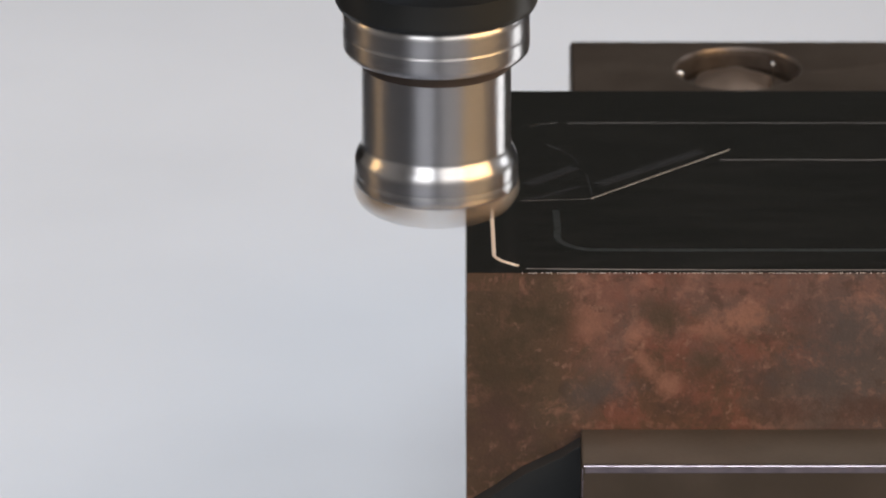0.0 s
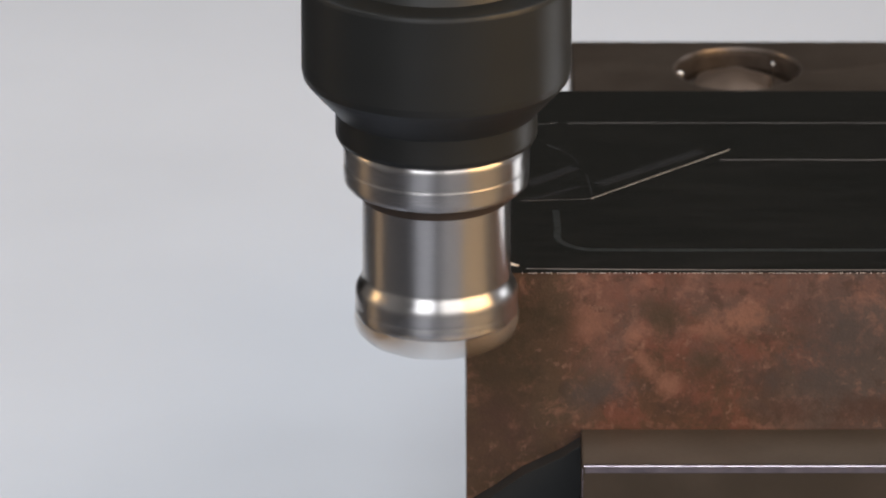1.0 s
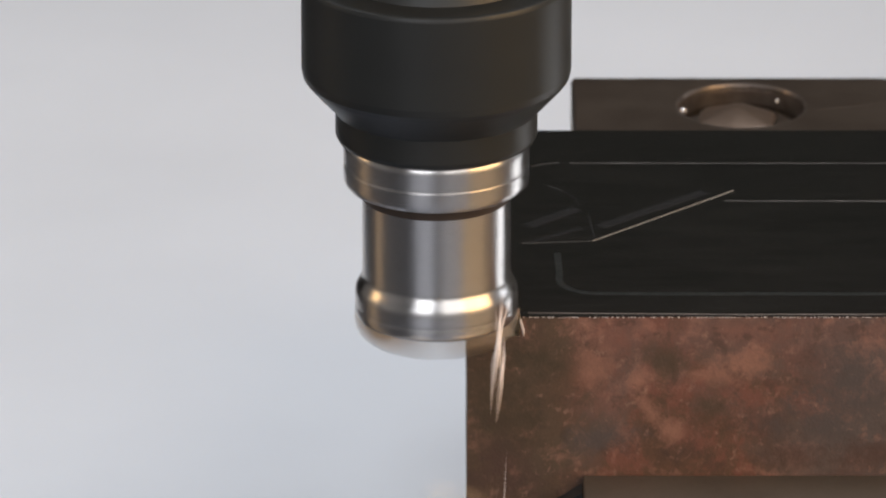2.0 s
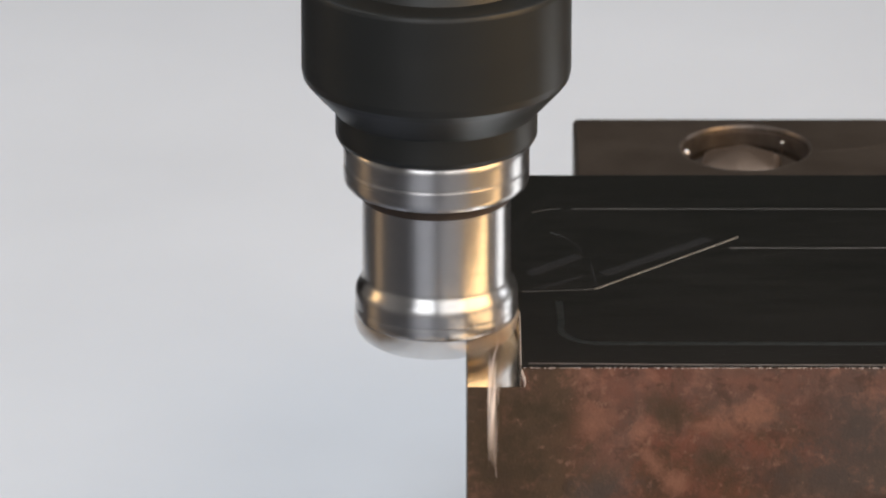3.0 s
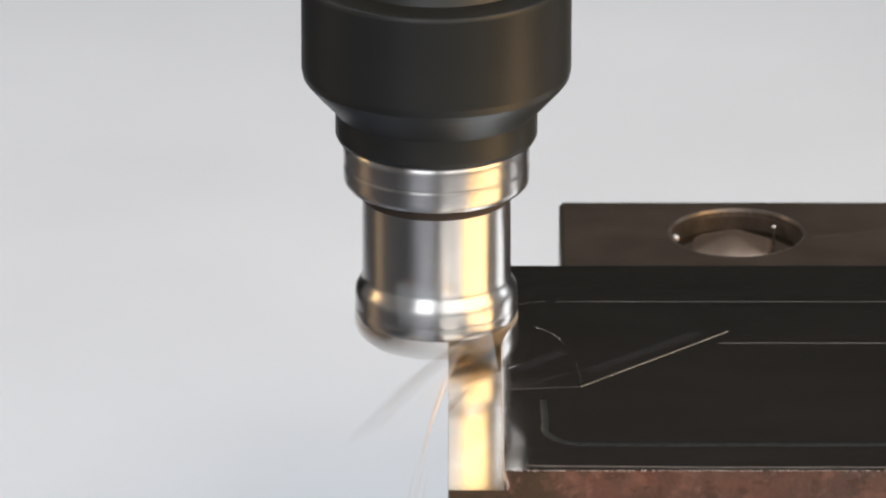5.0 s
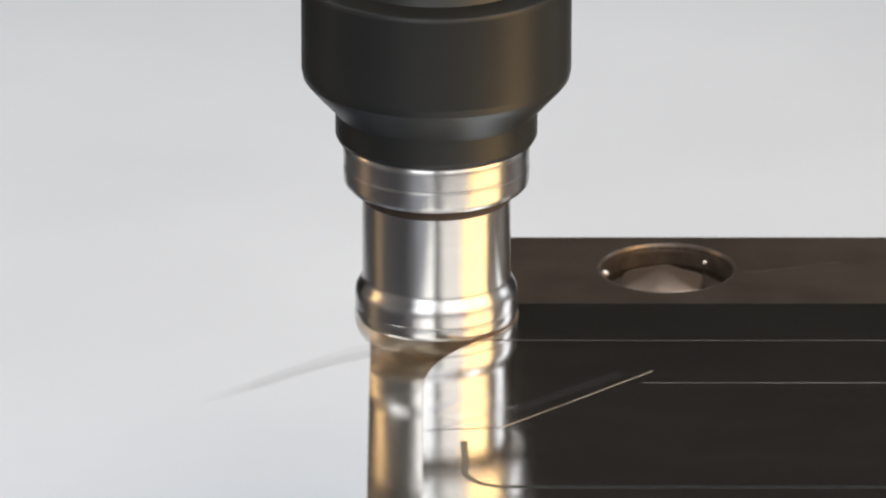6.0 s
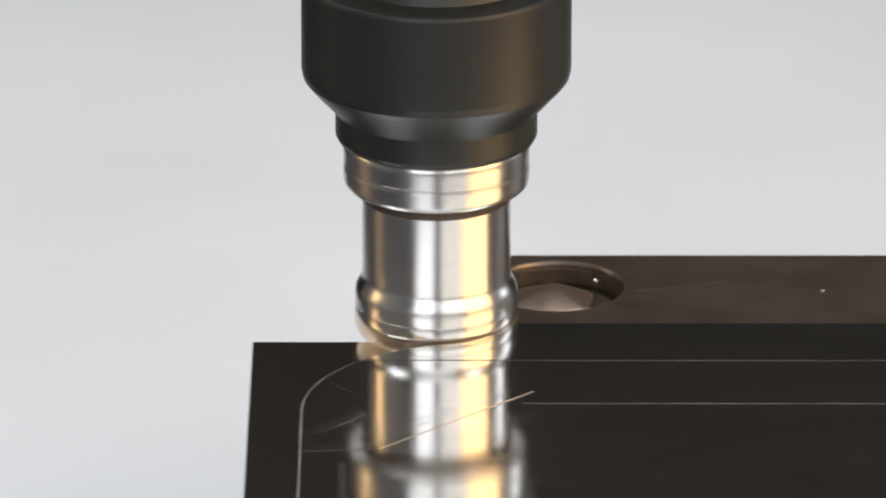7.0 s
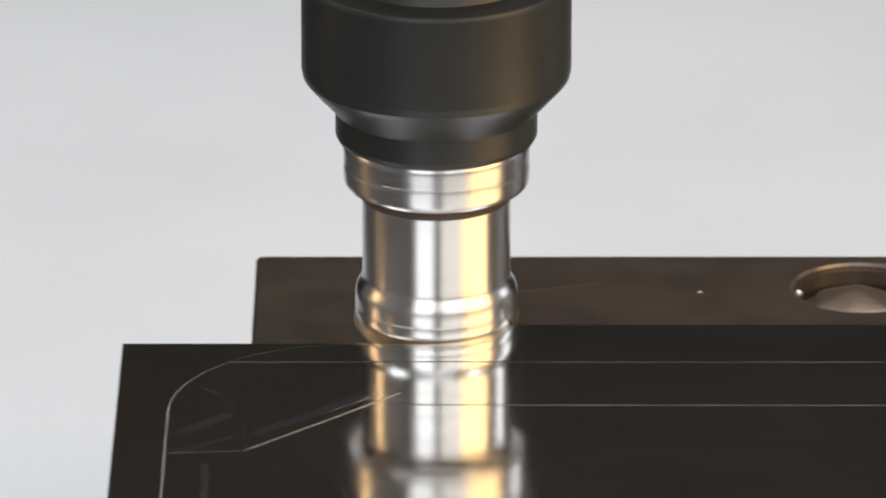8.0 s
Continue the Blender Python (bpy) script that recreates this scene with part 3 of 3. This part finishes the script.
# ---- milling tool ----
def milling_tool():
    tool = new("milling_tool")
    tagged(tool, "spinning steel milling cutter in a black tool holder", "milling tool")
    part("holder", lathe([(0, 44), (21.0, 44.7), (21.9, 45.9), (27.2, 51.7), (28.15, 53.0), (28.5, 54.6), (28.5, 74.0), (28.2, 74.8), (27.6, 75.1),
                          (22.0, 75.3), (21.0, 77.0), (21.0, 88), (28.0, 92), (28.0, 115), (24, 120), (24, 240), (0, 240)]), BLACK, tool, "matt black oxide holder", smooth=True)
    part("nose_ring", lathe([(0, 38.7), (20.1, 38.6), (20.9, 38.95), (21.4, 40.0), (21.4, 45.2), (21.0, 45.6), (0, 45.6)]), BLACK, tool, "black nose ring under the holder", smooth=True)
    part("collar", lathe([(0, 39), (18.4, 39), (18.9, 38.75), (19.35, 38.3), (19.65, 37.7), (19.75, 36.9), (19.75, 33.6), (19.62, 33.4), (19.62, 33.0), (19.75, 32.75), (19.72, 29.8), (19.5, 29.0), (19.0, 28.4), (18.0, 28.0), (15.4, 27.8), (0, 27.8)]), STEEL, tool, "bright steel collar with a fine groove", smooth=True)
    part("shank", lathe([(0, 28), (15.6, 28), (15.8, 26.2), (15.8, 9.0), (0, 9.0)]), STEEL, tool, "bright ground steel shank", smooth=True)
    # Shade under the collar, built as a dark ring round the neck.
    part("neck_shade_ring", lathe([(15.3, 27.85), (16.0, 27.85), (16.2, 27.6), (16.15, 26.5), (16.0, 25.9), (15.85, 25.5), (15.3, 25.5)]), BOLT, tool, "dark brown ring added as the shade under the collar", smooth=True)
    part("cutter_body", lathe([(0, 9.3), (15.81, 9.3), (15.82, 8.0), (15.9, 7.5), (16.2, 6.9), (16.6, 6.2), (16.95, 5.6), (17.2, 4.9), (17.33, 4.2), (17.36, 3.4), (17.36, 1.6), (17.22, 1.35), (17.26, 1.0), (17.4, 0.2), (17.3, -0.8), (16.8, -1.5), (12.5, -2.2), (9.0, -3.6), (0, -3.8)]), STEEL, tool, "bright steel cutter head", smooth=True)
    for k in range(6):
        bm = lathe([(0, -2.3), (4.5, -2.3), (4.9, -1.6), (5.0, 1.5), (3.2, 1.2), (1.6, 1.0), (0, 1.0)], 24)
        bmesh.ops.rotate(bm, verts=bm.verts, cent=(0, 0, 0), matrix=Matrix.Rotation(radians(90), 3, "X"))
        ob = part("insert", bm, CARBIDE, tool, "round coated carbide insert", smooth=True)
        bm = lathe([(0, 2.0), (1.0, 2.0), (1.5, 1.7), (1.6, 1.2), (1.6, 0.5), (0, 0.5)], 16)
        bmesh.ops.rotate(bm, verts=bm.verts, cent=(0, 0, 0), matrix=Matrix.Rotation(radians(90), 3, "X"))
        part("insert_screw", bm, BOLT, ob, "small dark clamping screw", smooth=True)
        ob.matrix_basis = pose(0, 0, 0, 0, 0, 60 * k) @ pose(12.9 * MM, 0, -2.0 * MM)
    return tool


tool = milling_tool()


# ---- fine chips thrown off by the cutter ----
def heading(s):
    """Degrees by which the feed has turned, clockwise."""
    return math.degrees(min(max(0.0, (s - RUN) / TURN_R), math.pi / 2))


def slivers(block):
    """Long thin chips, at first hidden in the rim ahead of the cutter."""
    rng = random.Random(11)
    made = []
    for ob, e, c, chord in SLICES:
        if e > LAST - 4:
            continue
        turned_by = heading(e)
        for k in range(2 if e < 21 else 4 if e < 33 else 5 if turned_by < 20 else 3 if turned_by < 66 else 0):
            length, wide = (rng.uniform(8.0, 13.0), rng.uniform(0.9, 1.8)) if e < 21 else (rng.uniform(13.0, 26.0), rng.uniform(0.25, 0.65)) if turned_by < 20 else (rng.uniform(10.0, 17.0), rng.uniform(1.4, 3.0))
            bend, twist = rng.uniform(-1.2, 1.2), rng.uniform(-1.0, 1.0)
            bm = bmesh.new()
            rows = []
            for i in range(9):
                u = i / 8
                w = wide * (0.2 + math.sin(math.pi * u) ** 0.7) / 2
                rows.append([bm.verts.new(Vector((length * (u - 0.5), bend * math.sin(math.pi * u) + p * w, twist * math.sin(2 * math.pi * u) * 0.4 + q * w * 0.5)) * MM) for p, q in ((-1, 0), (0, 1), (1, 0), (0, -1))])
            for p, q in zip(rows, rows[1:]):
                for i in range(4):
                    bm.faces.new((p[i], p[(i + 1) % 4], q[(i + 1) % 4], q[i]))
            bm.faces.new(rows[0])
            bm.faces.new(rows[-1])
            far = max(e + 14.0, 27.0) + length / 2
            at = Vector((*along(far, -11.8), (STEP + TOP) / 2 - 0.6 + 0.3 * k))
            sliver = part("sliver", bm, SCALE_CHIP if e < 21 else CHIP if turned_by < 20 else FLAKE, block, smooth=True)
            sliver.matrix_basis = pose(at.x * MM, at.y * MM, at.z * MM, 0, 0, 90 - heading(far))
            made.append((sliver, e, at, 90 - heading(far)))
    return made


SLIVERS = slivers(block)


def corner_curl(block):
    """A curled chip that catches on the corner where the cut leaves the front face."""
    bm = bmesh.new()
    rows = []
    for i in range(13):
        u = i / 12
        w = 0.24 * (0.35 + math.sin(math.pi * u) ** 0.6)
        a = math.radians(-40 + 210 * u)
        rows.append([bm.verts.new(Vector((0.38 * math.cos(a) + p * w, -0.3 * math.sin(a) + q * 0.12, 4.2 * (u - 0.5))) * MM) for p, q in ((-1, 0), (0, 1), (1, 0), (0, -1))])
    for p, q in zip(rows, rows[1:]):
        for i in range(4):
            bm.faces.new((p[i], p[(i + 1) % 4], q[(i + 1) % 4], q[i]))
    bm.faces.new(rows[0])
    bm.faces.new(rows[-1])
    return part("curled_chip", bm, CHIP, block, "bright curled chip caught on the corner", smooth=True)


CURL = corner_curl(block)

LOWERING = [(0.0, 29.8), (0.2, 29.8), (0.3, 18.8), (0.4, 11.6), (0.5, 8.9), (0.6, 5.8), (0.7, 3.4), (0.8, 1.0), (0.9, 0.1), (1.0, 0.0), (8.0, 0.0)]


def lowered(t):
    for (a, ha), (b, hb) in zip(LOWERING, LOWERING[1:]):
        if t <= b:
            return ha + (hb - ha) * (t - a) / (b - a)
    return 0.0


def chip_rows(e, c, chord, rng, fine):
    """Rows, on the block, of a chip cut when the feed has come to e: at rest, thrown, fallen."""
    t0 = math.ceil(moment(e) * 30) / 30
    rest = pose(c.x * MM, c.y * MM, c.z * MM, 0, 0, chord)
    rows = [(0.0, rest), (t0, rest)]
    if t0 > 7.9:
        return rows + [(8.0 + 1 / 30, rest)]
    dx, dy = shift(t0)
    ahead = t0 < 5.35
    turned_by, early = heading(e), fine and e < 21
    if fine:
        first = Vector((rng.uniform(12.8, 16.2), rng.uniform(-19, -12), rng.uniform(-1.0, 5.0)))
        speed = Vector((rng.uniform(-34, -10), rng.uniform(-420, -240), rng.uniform(20, 120)))
        if turned_by > 20:
            first = Vector((rng.uniform(8.0, 14.0), rng.uniform(-48, -34), rng.uniform(-1.0, 2.0)))
            speed = Vector((rng.uniform(-120, 40), rng.uniform(-2700, -1700), rng.uniform(-200, 150)))
        if early:
            first = Vector((rng.uniform(14.0, 17.0), rng.uniform(7.0, 10.0), rng.uniform(-4.0, -1.0)))
            speed = Vector((rng.uniform(1100, 1900), rng.uniform(-420, -200), rng.uniform(-500, -50)))
        away = Matrix.Rotation(-radians(turned_by), 3, "Z")
        first, speed = Vector((AXIS_X, AXIS_Y, 0)) + away @ first, away @ speed
        ground = -BASE / MM - LIFT + 1.5
    elif ahead:
        first = Vector((AXIS_X + 6, AXIS_Y, 5.0))
        speed = Vector((rng.uniform(0, 150), rng.uniform(-6400, -5700), rng.uniform(0, 200)))
        ground = -BASE / MM - LIFT + 1.5
    else:
        on_plate = 4.0 > 33.0 + dx
        first = Vector((rng.uniform(4, 8) if on_plate else LEFT + dx + rng.uniform(15, 19), BACK + dy + rng.uniform(5, 9), -2.0))
        speed = Vector((0, 15, 0))
        ground = REAR_TOP + 1.5 if on_plate else -BASE / MM - LIFT + 1.5
    spin = rng.uniform(20, 45), rng.uniform(15, 40)
    lean = rng.uniform(-20, -9) if early else rng.uniform(80, 92)
    k, edge, rim = 1, 0.0, first.z
    while True:
        t = t0 + k / 30
        u = (k - 1) / 30
        place = first + speed * u + Vector((0, 0, -4900 * u * u))
        over = place.y > FRONT + shift(min(t, 8.0))[1] - 1 and place.x > LEFT + shift(min(t, 8.0))[0] - 1
        if (ahead or fine) and over:
            place.z = max(place.z, (STEP if turned_by < 20 else TOP) + (1.4 if fine and turned_by > 20 else 3.5 if fine else 0.5))
            edge, rim = u, place.z
            if fine and turned_by < 20:
                place.x = min(place.x, AXIS_X + CUT_R - 1.6)
        elif fine and edge:
            place.z = rim - 4900 * (u - edge) ** 2
        landed = place.z <= ground or k > 22
        if landed:
            place.z = ground
        if t > 8.05:
            break
        sx, sy = shift(t)
        turn = lean - turned_by if fine else chord + spin[0] * k * min(1.0, k / 2) if ahead else chord
        dive = math.degrees(math.atan2(9800 * (u - edge) - speed.z, math.hypot(speed.x, speed.y))) if fine else -12 * k * ahead
        m = pose((place.x - sx) * MM, (place.y - sy) * MM, place.z * MM, 0 if landed or fine else spin[1] * k, 0 if landed else -dive if fine and not early else dive, turn)
        rows.append((t, m))
        if landed:
            break
        k += 1
    if t <= 8.0 and ground < -BASE / MM + 5:
        while t < 8.0:
            t = min(8.0, t + 0.2)
            sx, sy = shift(t)
            rows.append((t, pose((place.x - sx) * MM, (place.y - sy) * MM, place.z * MM, 0, 0, turn)))
    return rows


def motions():
    walk(block, FEED_ROWS)
    for held in (plate_thing, vise_thing):
        walk(held, FEED_ROWS)
    rows = []
    for k in range(-1, 242):
        rows.append((k / 30, pose(AXIS_X * MM, AXIS_Y * MM, BASE + lowered(k / 30) * MM, 0, 0, -85.7 * k)))
    walk(tool, rows)
    rng = random.Random(23)
    for ob, e, c, chord in SLICES:
        walk(ob, chip_rows(e, c, 0.0, rng, False))
    rest, caught = pose(13.5 * MM, (FRONT + 3.0) * MM, (TOP - 2.2) * MM, 0, 0, 60), pose(16.9 * MM, (FRONT - 0.3) * MM, (TOP - 2.2) * MM, 3, 2, 0)
    walk(CURL, [(0.0, rest), (1.9, rest), (2.0, caught), (8.0, caught)])
    for ob, e, c, chord in SLIVERS:
        walk(ob, chip_rows(e, c, chord, rng, True))


motions()
